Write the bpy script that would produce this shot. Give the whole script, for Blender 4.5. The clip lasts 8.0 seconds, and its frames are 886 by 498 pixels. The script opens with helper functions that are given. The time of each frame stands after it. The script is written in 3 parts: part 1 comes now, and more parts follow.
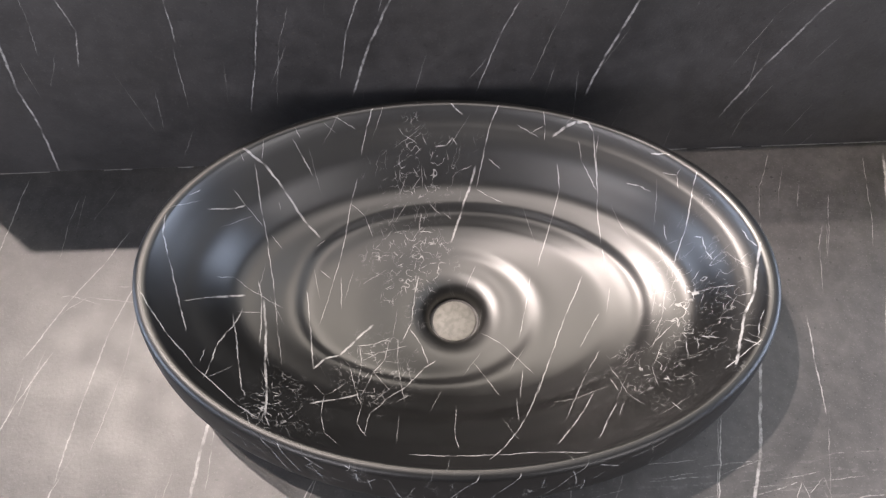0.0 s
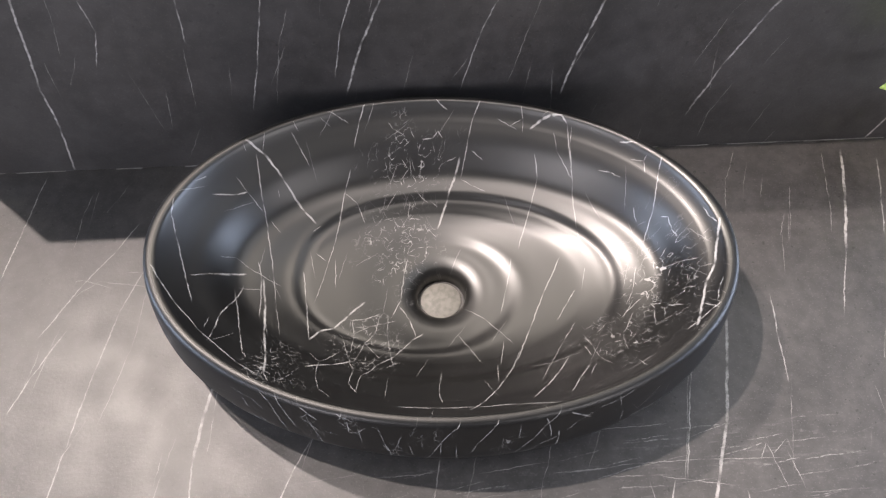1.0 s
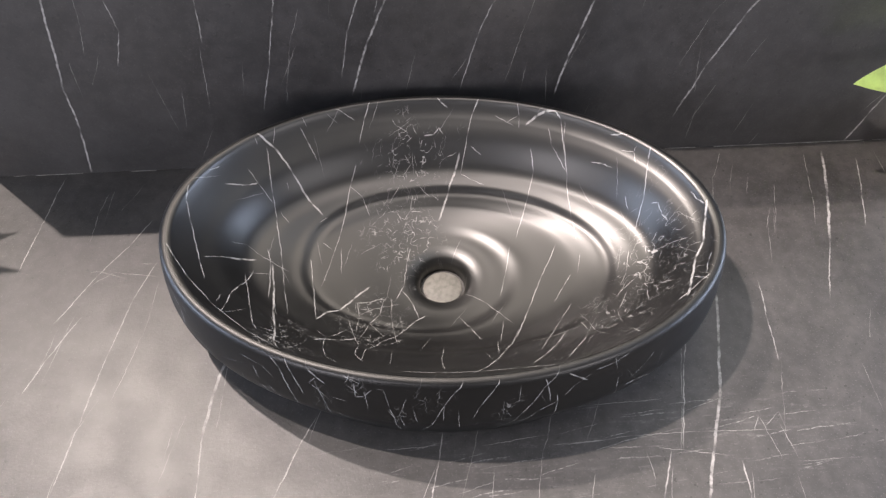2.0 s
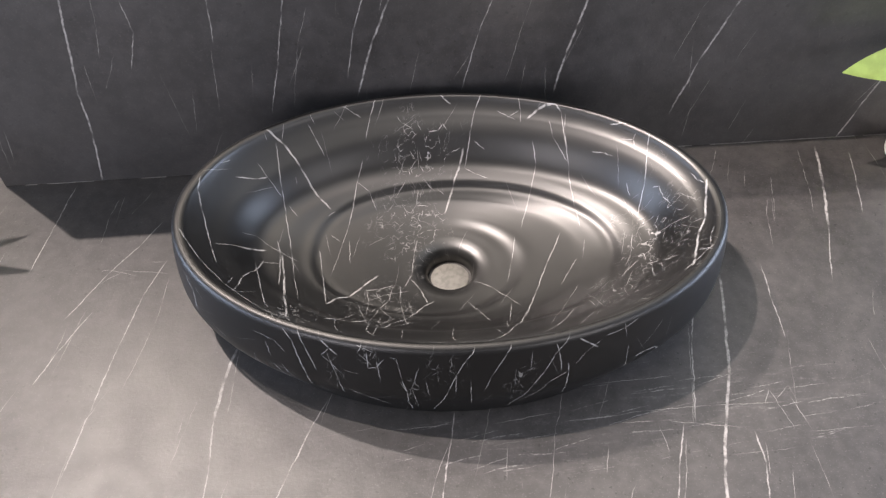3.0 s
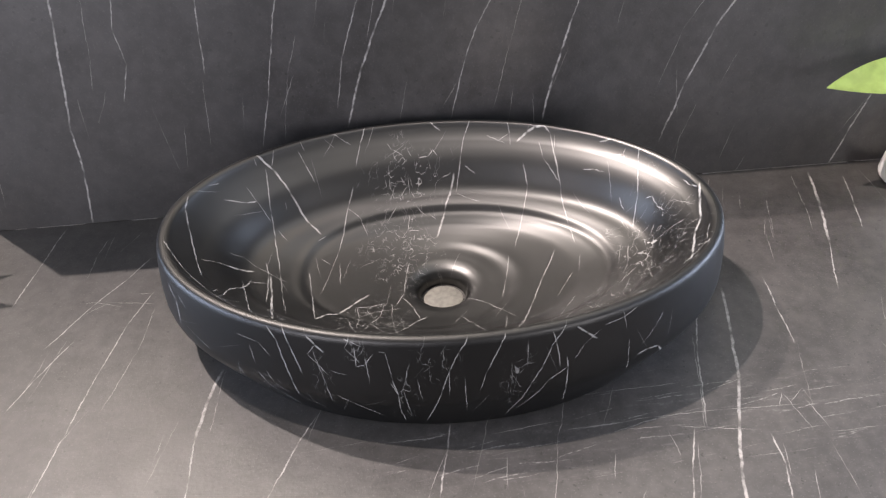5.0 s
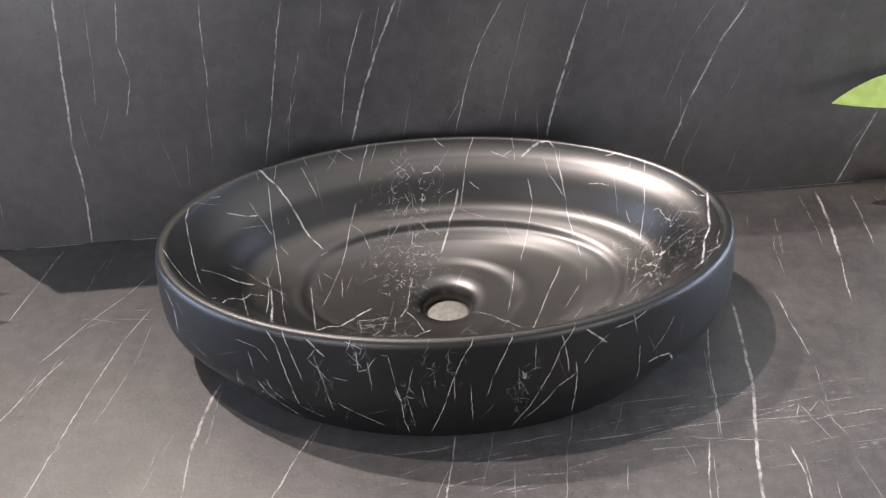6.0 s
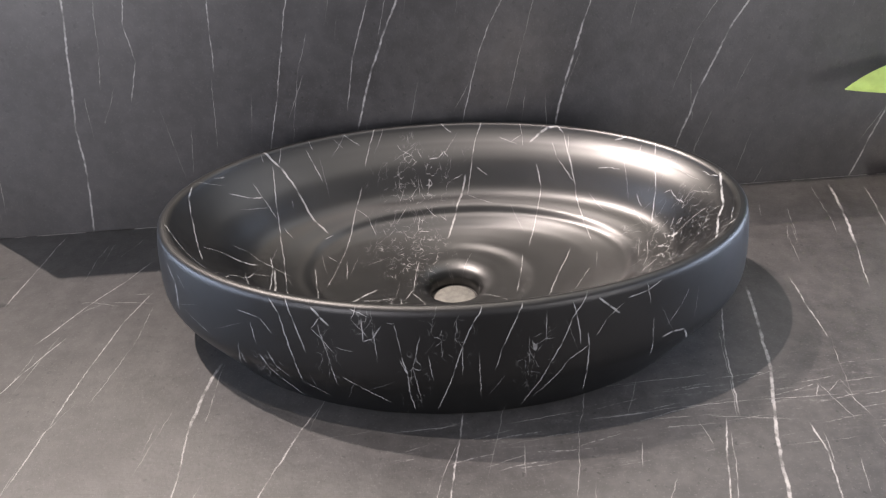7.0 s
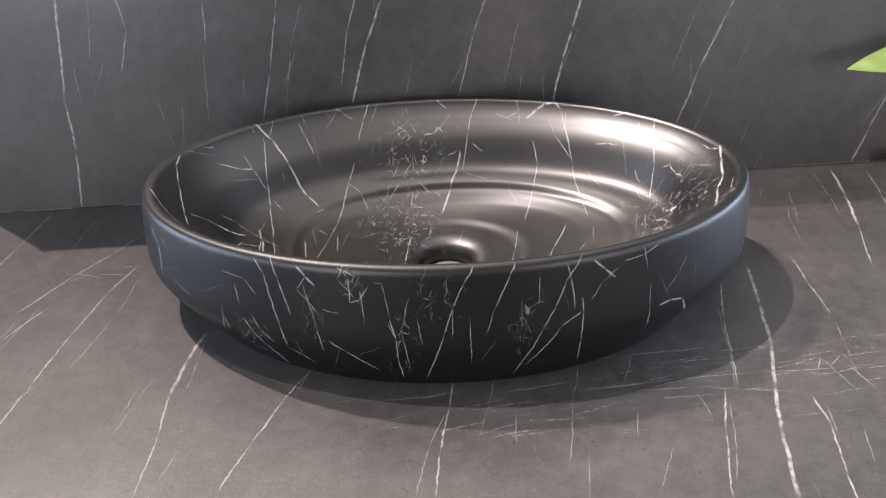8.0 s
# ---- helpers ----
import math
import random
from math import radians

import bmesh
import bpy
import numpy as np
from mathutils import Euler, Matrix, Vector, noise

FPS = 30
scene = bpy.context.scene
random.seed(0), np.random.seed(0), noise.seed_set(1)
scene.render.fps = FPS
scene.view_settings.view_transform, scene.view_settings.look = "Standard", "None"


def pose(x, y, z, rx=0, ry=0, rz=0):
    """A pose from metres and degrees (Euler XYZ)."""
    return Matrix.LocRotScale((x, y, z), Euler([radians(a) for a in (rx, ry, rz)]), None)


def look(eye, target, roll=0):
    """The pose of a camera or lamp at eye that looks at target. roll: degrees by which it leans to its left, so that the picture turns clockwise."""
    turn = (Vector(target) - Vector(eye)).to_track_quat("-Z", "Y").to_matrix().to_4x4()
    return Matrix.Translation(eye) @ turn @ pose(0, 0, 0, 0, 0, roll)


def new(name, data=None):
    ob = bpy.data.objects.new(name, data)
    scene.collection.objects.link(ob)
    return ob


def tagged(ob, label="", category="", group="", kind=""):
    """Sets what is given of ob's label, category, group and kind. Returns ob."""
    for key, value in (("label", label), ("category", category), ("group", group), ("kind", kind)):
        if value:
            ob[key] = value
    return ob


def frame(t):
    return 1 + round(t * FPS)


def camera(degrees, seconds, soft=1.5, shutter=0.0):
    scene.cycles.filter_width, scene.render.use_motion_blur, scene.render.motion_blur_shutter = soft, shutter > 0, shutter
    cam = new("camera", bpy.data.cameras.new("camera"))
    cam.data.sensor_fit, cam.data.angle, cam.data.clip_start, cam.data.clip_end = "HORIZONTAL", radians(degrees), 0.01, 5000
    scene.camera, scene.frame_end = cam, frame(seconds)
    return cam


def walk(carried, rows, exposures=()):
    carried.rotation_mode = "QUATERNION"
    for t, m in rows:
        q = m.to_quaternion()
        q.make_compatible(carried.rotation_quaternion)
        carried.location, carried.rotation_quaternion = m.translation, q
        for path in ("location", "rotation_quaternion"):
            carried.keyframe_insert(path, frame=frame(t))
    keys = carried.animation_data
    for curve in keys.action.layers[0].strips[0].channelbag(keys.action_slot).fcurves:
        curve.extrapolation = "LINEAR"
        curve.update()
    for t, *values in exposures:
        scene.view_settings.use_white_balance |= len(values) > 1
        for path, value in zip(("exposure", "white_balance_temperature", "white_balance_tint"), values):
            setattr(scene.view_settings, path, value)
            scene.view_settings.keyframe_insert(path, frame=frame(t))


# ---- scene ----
cam = camera(58.1, 8.0, 1.3)
PATH = [
    (0, (-0.035, -0.355, 0.793), (0.02, 0.63, -0.947), 0.5),
    (0.5, (-0.026, -0.393, 0.804), (0.028, 0.639, -0.908), 0.1),
    (1, (-0.023, -0.455, 0.811), (0.033, 0.639, -0.862), -0.1),
    (1.5, (-0.026, -0.5, 0.809), (0.036, 0.659, -0.819), -0.1),
    (2, (-0.033, -0.551, 0.793), (0.037, 0.673, -0.787), -0.1),
    (3.5, (-0.055, -0.656, 0.72), (0.043, 0.751, -0.699), -1.4),
    (4, (-0.051, -0.674, 0.696), (0.047, 0.783, -0.671), -2.0),
    (5.5, (-0.044, -0.714, 0.607), (0.058, 0.9, -0.569), -2.7),
    (6, (-0.05, -0.72, 0.585), (0.055, 0.931, -0.54), -2.7),
    (6.5, (-0.052, -0.728, 0.562), (0.051, 0.951, -0.52), -2.7),
    (7, (-0.057, -0.736, 0.526), (0.044, 0.961, -0.528), -2.6),
    (7.5, (-0.052, -0.74, 0.5), (0.047, 0.969, -0.533), -2.4),
    (8, (-0.051, -0.744, 0.473), (0.052, 0.975, -0.543), -1.9),
]
walk(cam, [(t, look(eye, target, roll)) for t, eye, target, roll in PATH])

# ---- light ----
world = bpy.data.worlds.new("showroom_air")
scene.world = world
world.use_nodes = True
world.node_tree.nodes["Background"].inputs[0].default_value = (0.55, 0.62, 0.75, 1)
world.node_tree.nodes["Background"].inputs[1].default_value = 0.02


def spot(name, place, target, watts, colour, size, angle, blend):
    lamp = bpy.data.lights.new(name, "SPOT")
    lamp.energy, lamp.color, lamp.shadow_soft_size = watts, colour, size
    lamp.spot_size, lamp.spot_blend = radians(angle), blend
    ob = new(name, lamp)
    ob.matrix_world = look(place, target)
    return ob


def panel_lamp(name, place, target, watts, colour, sx, sy):
    lamp = bpy.data.lights.new(name, "AREA")
    lamp.energy, lamp.color, lamp.shape, lamp.size, lamp.size_y = watts, colour, "RECTANGLE", sx, sy
    ob = new(name, lamp)
    ob.matrix_world = look(place, target)
    return ob


# two track spots behind and to one side, high up; cool windows to both sides; fill panels to both sides of the way in;
# a long warm ceiling light behind the splashback and fainter ones over the way in and to the east
spot("track_spot_warm", (-0.93, 0.25, 2.6), (0.62, 0.05, 0), 440, (1.0, 0.86, 0.80), 0.020, 38, 1.0)
spot("track_spot_second", (-1.26, 0.84, 2.6), (-0.25, -0.03, 0), 390, (1.0, 0.86, 0.80), 0.020, 46, 1.0)
panel_lamp("ceiling_lamp", (-0.65, 1.40, 2.64), (-0.65, 1.2, 0), 57, (1.0, 0.89, 0.74), 3.0, 1.2)
panel_lamp("ceiling_lamp_front", (0.1, -0.85, 2.64), (0.1, -0.85, 0), 14, (1.0, 0.92, 0.83), 2.2, 1.3)
panel_lamp("ceiling_lamp_east", (1.6, 0.8, 2.64), (1.6, 0.8, 0), 26, (0.95, 0.96, 1.0), 1.5, 2.8)
panel_lamp("side_window_west", (-2.46, -0.25, 0.45), (0, -0.25, 0.45), 64, (0.66, 0.77, 1.0), 2.0, 0.85)
panel_lamp("side_window_east", (2.46, 0.0, 0.45), (0, 0.0, 0.45), 72, (0.68, 0.78, 1.0), 2.0, 0.85)
# two unseen fill panels, added to brighten the splashback from the south
panel_lamp("south_fill_west", (-1.7, -2.46, 0.65), (-1.7, 0.0, 0.65), 50, (0.98, 0.93, 0.98), 1.4, 1.2)
panel_lamp("south_fill_east", (1.7, -2.46, 0.65), (1.7, 0.0, 0.65), 38, (1.0, 0.94, 0.95), 1.4, 1.2)


# ---- materials ----
class Graph:
    """A small helper to write node materials."""

    def __init__(self, name):
        self.mat = bpy.data.materials.new(name)
        self.mat.use_nodes = True
        self.tree = self.mat.node_tree
        self.bsdf = self.tree.nodes["Principled BSDF"]

    def node(self, kind, **settings):
        n = self.tree.nodes.new(kind)
        for key, value in settings.items():
            setattr(n, key, value)
        return n

    def put(self, socket, value):
        if isinstance(value, bpy.types.NodeSocket):
            self.tree.links.new(value, socket)
        else:
            socket.default_value = value

    def math(self, op, a, b=0.0, clamp=False):
        n = self.node("ShaderNodeMath", operation=op, use_clamp=clamp)
        self.put(n.inputs[0], a)
        self.put(n.inputs[1], b)
        return n.outputs[0]

    def vec(self, op, a, b=(0, 0, 0), scale=1.0):
        n = self.node("ShaderNodeVectorMath", operation=op)
        self.put(n.inputs[0], a)
        if op == "SCALE":
            self.put(n.inputs["Scale"], scale)
        else:
            self.put(n.inputs[1], b)
        return n.outputs["Value"] if op == "LENGTH" else n.outputs[0]

    def noise(self, where, scale, detail=3.0, rough=0.55, colour=False):
        n = self.node("ShaderNodeTexNoise")
        self.put(n.inputs["Vector"], where)
        n.inputs["Scale"].default_value, n.inputs["Detail"].default_value, n.inputs["Roughness"].default_value = scale, detail, rough
        return n.outputs["Color"] if colour else n.outputs["Fac"]

    def ramp(self, value, a, b, low=0.0, high=1.0):
        n = self.node("ShaderNodeMapRange", interpolation_type="SMOOTHSTEP")
        self.put(n.inputs[0], value)
        for k, x in enumerate((a, b, low, high)):
            n.inputs[k + 1].default_value = x
        return n.outputs[0]

    def mix(self, fac, a, b):
        n = self.node("ShaderNodeMix", data_type="RGBA")
        self.put(n.inputs[0], fac)
        self.put(n.inputs[6], a)
        self.put(n.inputs[7], b)
        return n.outputs[2]

    def bump(self, height, strength, distance):
        n = self.node("ShaderNodeBump")
        n.inputs["Strength"].default_value, n.inputs["Distance"].default_value = strength, distance
        self.put(n.inputs["Height"], height)
        self.put(self.bsdf.inputs["Normal"], n.outputs[0])

    def plane(self, axes):
        """The place in metres, flattened to the two axes that the veins are drawn in."""
        co = self.node("ShaderNodeNewGeometry").outputs["Position"]
        parts = self.node("ShaderNodeSeparateXYZ")
        self.put(parts.inputs[0], co)
        flat = self.node("ShaderNodeCombineXYZ")
        for k, a in enumerate(axes):
            self.put(flat.inputs[k], parts.outputs["XYZ".index(a)])
        return co, flat.outputs[0]

    def warp(self, flat, scale, amount, detail=2.0):
        n = self.noise(flat, scale, detail, 0.6, colour=True)
        off = self.vec("SCALE", self.vec("SUBTRACT", n, (0.5, 0.5, 0.5)), scale=amount)
        return self.vec("MULTIPLY", self.vec("ADD", flat, off), (1, 1, 0))

    def after(self, where, value):
        """The same place, worked out only once value is known: it keeps few values in hand at a time."""
        return self.vec("ADD", where, self.math("MULTIPLY", value, 1e-9))

    def veins(self, where, lines, half_width, over=1.12):
        """How far from the nearest of the veins (x0, y0, x1, y1, x2, ...), in squared half widths."""
        best, count, start = 9.0, 0, where
        for line in lines:
            points = list(zip(line[::2], line[1::2]))
            for (x0, y0), (x1, y1) in zip(points, points[1:]):
                if count and count % 14 == 0:
                    start = self.after(where, best)
                count += 1
                m = self.node("ShaderNodeMapping", vector_type="TEXTURE")
                self.put(m.inputs["Vector"], start)
                length = math.hypot(x1 - x0, y1 - y0)
                m.inputs["Location"].default_value = ((x0 + x1) / 2, (y0 + y1) / 2, 0)
                m.inputs["Rotation"].default_value = (0, 0, math.atan2(y1 - y0, x1 - x0))
                m.inputs["Scale"].default_value = (length / 2 * over, half_width, 1)
                square = self.vec("MULTIPLY", m.outputs[0], m.outputs[0])
                best = self.math("MINIMUM", best, self.vec("LENGTH", square))
        return best

    def near(self, flat, patches, inner=0.6, outer=1.05):
        """One within the patches (x, y, rx, ry), fading out at their edge."""
        near = 9.0
        for x, y, rx, ry in patches:
            m = self.node("ShaderNodeMapping", vector_type="TEXTURE")
            self.put(m.inputs["Vector"], flat)
            m.inputs["Location"].default_value, m.inputs["Scale"].default_value = (x, y, 0), (rx, ry, 1)
            near = self.math("MINIMUM", near, self.vec("LENGTH", m.outputs[0]))
        ragged = self.math("MULTIPLY", self.math("SUBTRACT", self.noise(flat, 38, 2.0), 0.5), 1.9)
        return self.ramp(self.math("ADD", near, ragged), inner, outer, 1.0, 0.0)

    def strokes(self, bent, cells, lean, spread, half_length, half_width, share):
        """Short hairline strokes, one at most in a cell, leaning by lean plus or minus spread degrees."""
        v = self.node("ShaderNodeTexVoronoi", voronoi_dimensions="2D")
        self.put(v.inputs["Vector"], bent)
        v.inputs["Scale"].default_value = cells
        rnd = self.node("ShaderNodeSeparateColor")
        self.put(rnd.inputs[0], v.outputs["Color"])
        turn = self.node("ShaderNodeVectorRotate", rotation_type="Z_AXIS")
        self.put(turn.inputs["Vector"], self.vec("SUBTRACT", bent, v.outputs["Position"]))
        angle = self.math("ADD", self.math("MULTIPLY", rnd.outputs[0], -2 * radians(spread)), radians(spread - lean))
        self.put(turn.inputs["Angle"], angle)
        d = self.vec("LENGTH", self.vec("MULTIPLY", turn.outputs[0], (1 / half_length, 1 / half_width, 0)))
        line = self.ramp(d, 0.3, 1.0, 1.0, 0.0)
        return self.math("MULTIPLY", line, self.ramp(rnd.outputs[1], 1 - share, 1.02 - share, 0.0, 1.0))

    def squiggles(self, flat, scale, width):
        """Short crinkled lines."""
        crinkled = self.warp(flat, scale * 1.3, 0.010, 3.0)
        field = self.noise(crinkled, scale, 1.0)
        line = self.ramp(self.math("ABSOLUTE", self.math("SUBTRACT", field, 0.5)), width * 0.4, width, 1.0, 0.0)
        broken = self.ramp(self.noise(flat, scale * 0.8, 1.0), 0.46, 0.52)
        return self.math("MULTIPLY", line, broken)


BOWL_BOLD = [
    (-0.215, 0.148, -0.194, 0.140, -0.176, 0.122, -0.156, 0.098, -0.143, 0.086), (-0.243, 0.006, -0.232, 0.013, -0.217, 0.017),
    (-0.199, 0.014, -0.195, -0.018, -0.191, -0.059, -0.182, -0.097, -0.177, -0.131),
    (-0.146, -0.063, -0.136, -0.050, -0.122, -0.045, -0.106, -0.028, -0.088, -0.010), (-0.143, -0.111, -0.119, -0.100, -0.101, -0.093),
    (0.028, 0.150, 0.022, 0.137, 0.012, 0.115, -0.002, 0.084), (0.109, 0.162, 0.123, 0.167, 0.134, 0.168, 0.147, 0.165),
    (0.291, 0.014, 0.286, -0.006, 0.278, -0.035, 0.266, -0.053, 0.248, -0.094, 0.241, -0.107)]
BOWL_FINE_A = [
    (-0.147, 0.077, -0.138, 0.084), (-0.193, 0.158, -0.196, 0.143), (-0.189, 0.022, -0.184, -0.017, -0.176, -0.060),
    (-0.226, 0.113, -0.214, 0.101, -0.201, 0.090), (-0.264, 0.095, -0.254, 0.103), (-0.183, 0.112, -0.182, 0.106), (-0.162, 0.172, -0.157, 0.166),
    (-0.132, 0.179, -0.126, 0.177, -0.121, 0.174), (-0.123, 0.185, -0.113, 0.183, -0.100, 0.178), (-0.123, 0.063, -0.130, 0.038, -0.143, -0.011),
    (-0.216, 0.143, -0.214, 0.138), (-0.193, 0.084, -0.183, 0.071), (-0.265, -0.008, -0.251, -0.000, -0.240, 0.008),
    (-0.242, 0.029, -0.228, 0.035, -0.214, 0.025, -0.181, 0.007), (-0.233, -0.074, -0.233, -0.096), (-0.240, -0.058, -0.241, -0.076),
    (-0.225, -0.003, -0.199, -0.001), (-0.143, 0.052, -0.133, 0.043), (-0.122, 0.045, -0.121, 0.009)]
BOWL_FINE_B = [
    (-0.144, -0.082, -0.132, -0.097, -0.115, -0.080), (-0.132, -0.097, -0.132, -0.124, -0.126, -0.146, -0.113, -0.159),
    (-0.230, -0.092, -0.216, -0.074), (-0.100, -0.052, -0.083, -0.043, -0.054, -0.034), (-0.102, -0.034, -0.100, -0.055, -0.102, -0.080),
    (-0.098, -0.094, -0.088, -0.065, -0.077, -0.052, -0.071, -0.026),
    (-0.111, -0.059, -0.104, -0.087, -0.097, -0.110, -0.099, -0.133, -0.090, -0.148), (-0.088, -0.118, -0.092, -0.145),
    (-0.063, -0.026, -0.064, -0.052, -0.057, -0.101), (-0.088, -0.065, -0.077, -0.079, -0.071, -0.087), (-0.065, -0.102, -0.052, -0.093),
    (0.014, -0.055, 0.025, -0.075, 0.037, -0.097), (0.024, -0.020, 0.046, -0.037, 0.073, -0.073), (0.078, -0.083, 0.067, -0.111),
    (0.063, -0.068, 0.056, -0.102), (0.053, -0.102, 0.049, -0.134)]
BOWL_FINE_C = [
    (-0.007, -0.109, -0.011, -0.147, -0.009, -0.163), (0.028, 0.133, 0.042, 0.124, 0.057, 0.117), (-0.054, 0.180, -0.049, 0.175, -0.035, 0.168),
    (0.012, 0.148, 0.024, 0.150), (-0.049, 0.144, -0.056, 0.130), (-0.032, 0.146, -0.043, 0.135), (-0.049, 0.121, -0.062, 0.106),
    (-0.110, 0.122, -0.095, 0.110, -0.087, 0.090), (-0.024, 0.121, -0.012, 0.112), (-0.009, 0.114, -0.001, 0.107),
    (-0.033, 0.115, -0.036, 0.097, -0.022, 0.095), (0.086, 0.168, 0.100, 0.172), (0.100, 0.182, 0.102, 0.171, 0.101, 0.160),
    (0.073, 0.176, 0.094, 0.164), (0.042, 0.153, 0.055, 0.146), (0.081, 0.038, 0.073, 0.000, 0.063, -0.032),
    (0.156, 0.154, 0.154, 0.139, 0.155, 0.121), (0.136, 0.153, 0.139, 0.137, 0.155, 0.112), (0.159, 0.059, 0.161, 0.035)]
BOWL_FINE_D = [
    (0.233, 0.106, 0.230, 0.102, 0.217, 0.108), (0.230, 0.102, 0.231, 0.090), (0.183, 0.109, 0.196, 0.103, 0.206, 0.095),
    (0.219, 0.065, 0.222, 0.052), (0.243, 0.043, 0.249, 0.040, 0.251, 0.026, 0.255, 0.015), (0.280, 0.033, 0.284, 0.019, 0.288, 0.010),
    (0.148, -0.012, 0.137, -0.027, 0.123, -0.048), (0.215, 0.003, 0.206, -0.027, 0.196, -0.045), (0.231, -0.026, 0.213, -0.039, 0.187, -0.061),
    (0.241, -0.007, 0.252, -0.012, 0.267, -0.021), (0.221, -0.059, 0.215, -0.083, 0.225, -0.084), (0.258, -0.041, 0.265, -0.032, 0.276, -0.034),
    (0.279, -0.056, 0.273, -0.066, 0.266, -0.082), (0.201, -0.057, 0.186, -0.081), (0.141, -0.054, 0.126, -0.076, 0.091, -0.137),
    (0.086, -0.112, 0.107, -0.111, 0.138, -0.100)]
BOWL_FINE_E = [
    (0.147, -0.072, 0.151, -0.093, 0.154, -0.111, 0.162, -0.131), (0.148, -0.121, 0.138, -0.139), (0.182, -0.133, 0.186, -0.146),
    (0.184, -0.084, 0.181, -0.110)]
BOWL_FINE = BOWL_FINE_A + BOWL_FINE_B + BOWL_FINE_C + BOWL_FINE_D + BOWL_FINE_E
BOWL_MID_A = [
    (-0.203, 0.138, -0.200, 0.097, -0.197, 0.075, -0.189, 0.022), (-0.249, 0.089, -0.226, 0.096, -0.215, 0.102),
    (-0.283, 0.071, -0.284, 0.052, -0.281, 0.033, -0.266, -0.018, -0.258, -0.042), (-0.164, 0.164, -0.157, 0.153, -0.147, 0.137),
    (-0.101, 0.141, -0.108, 0.126, -0.123, 0.063), (-0.296, -0.012, -0.285, -0.029, -0.270, -0.051, -0.244, -0.081, -0.202, -0.121, -0.181, -0.135),
    (-0.219, 0.001, -0.228, -0.033, -0.232, -0.053, -0.233, -0.074), (-0.227, -0.007, -0.210, -0.073, -0.203, -0.100, -0.198, -0.109),
    (-0.205, 0.034, -0.201, 0.014, -0.199, -0.037), (-0.177, -0.131, -0.171, -0.143), (-0.157, 0.028, -0.153, -0.007, -0.146, -0.063),
    (-0.104, -0.034, -0.088, -0.033, -0.071, -0.025), (-0.088, -0.118, -0.074, -0.097, -0.055, -0.082, -0.037, -0.060, -0.024, -0.051)]
BOWL_MID_B = [
    (-0.039, 0.047, -0.043, 0.027, -0.048, -0.006, -0.058, -0.027), (-0.050, -0.014, -0.039, -0.032, -0.032, -0.055),
    (0.136, 0.032, 0.113, -0.011, 0.093, -0.055, 0.072, -0.100, 0.056, -0.131), (0.056, -0.131, 0.045, -0.146, 0.030, -0.165, 0.016, -0.179),
    (-0.052, -0.170, -0.015, -0.173, 0.024, -0.173, 0.063, -0.174, 0.100, -0.180), (-0.079, 0.196, -0.088, 0.179, -0.095, 0.158),
    (0.054, 0.193, 0.046, 0.182, 0.038, 0.162, 0.028, 0.134), (0.003, 0.197, 0.007, 0.194, 0.015, 0.189),
    (-0.015, 0.165, -0.003, 0.165, 0.003, 0.171, 0.008, 0.165), (0.114, 0.140, 0.118, 0.122, 0.108, 0.095, 0.091, 0.050),
    (0.143, 0.167, 0.151, 0.157, 0.156, 0.107, 0.158, 0.064), (0.247, 0.098, 0.244, 0.088, 0.236, 0.053, 0.227, 0.028)]
BOWL_MID_C = [
    (0.206, 0.126, 0.220, 0.121, 0.224, 0.119), (0.232, -0.060, 0.242, -0.071), (0.256, -0.080, 0.264, -0.092),
    (0.268, -0.086, 0.258, -0.092, 0.245, -0.100, 0.233, -0.108), (0.124, -0.106, 0.111, -0.126, 0.093, -0.148, 0.077, -0.166),
    (0.142, -0.121, 0.127, -0.142, 0.113, -0.164), (0.143, -0.091, 0.147, -0.106)]
BOWL_MID = BOWL_MID_A + BOWL_MID_B + BOWL_MID_C
SHELL_MID_A = [
    (-0.286, 0.117, -0.278, 0.104, -0.281, 0.071), (-0.176, 0.129, -0.170, 0.117, -0.162, 0.064, -0.158, 0.039),
    (-0.162, 0.131, -0.158, 0.114, -0.150, 0.079), (-0.195, 0.064, -0.190, 0.052, -0.181, 0.033, -0.163, 0.003),
    (-0.119, 0.055, -0.107, 0.044, -0.078, 0.019), (-0.097, 0.122, -0.097, 0.098, -0.089, 0.101, -0.081, 0.115),
    (-0.065, 0.083, -0.061, 0.062, -0.060, 0.037, -0.056, 0.008), (0.006, 0.131, -0.003, 0.118, -0.012, 0.094, -0.020, 0.068, -0.035, 0.009),
    (0.040, 0.131, 0.036, 0.123, 0.023, 0.092), (0.097, 0.131, 0.083, 0.109, 0.076, 0.087, 0.065, 0.066, 0.042, 0.007),
    (0.084, 0.126, 0.088, 0.113, 0.093, 0.081), (0.099, 0.092, 0.101, 0.077, 0.101, 0.044, 0.102, 0.013), (0.100, 0.078, 0.082, 0.066, 0.053, 0.019)]
SHELL_MID_B = [
    (0.135, 0.119, 0.154, 0.120, 0.168, 0.126)]
SHELL_MID = SHELL_MID_A + SHELL_MID_B
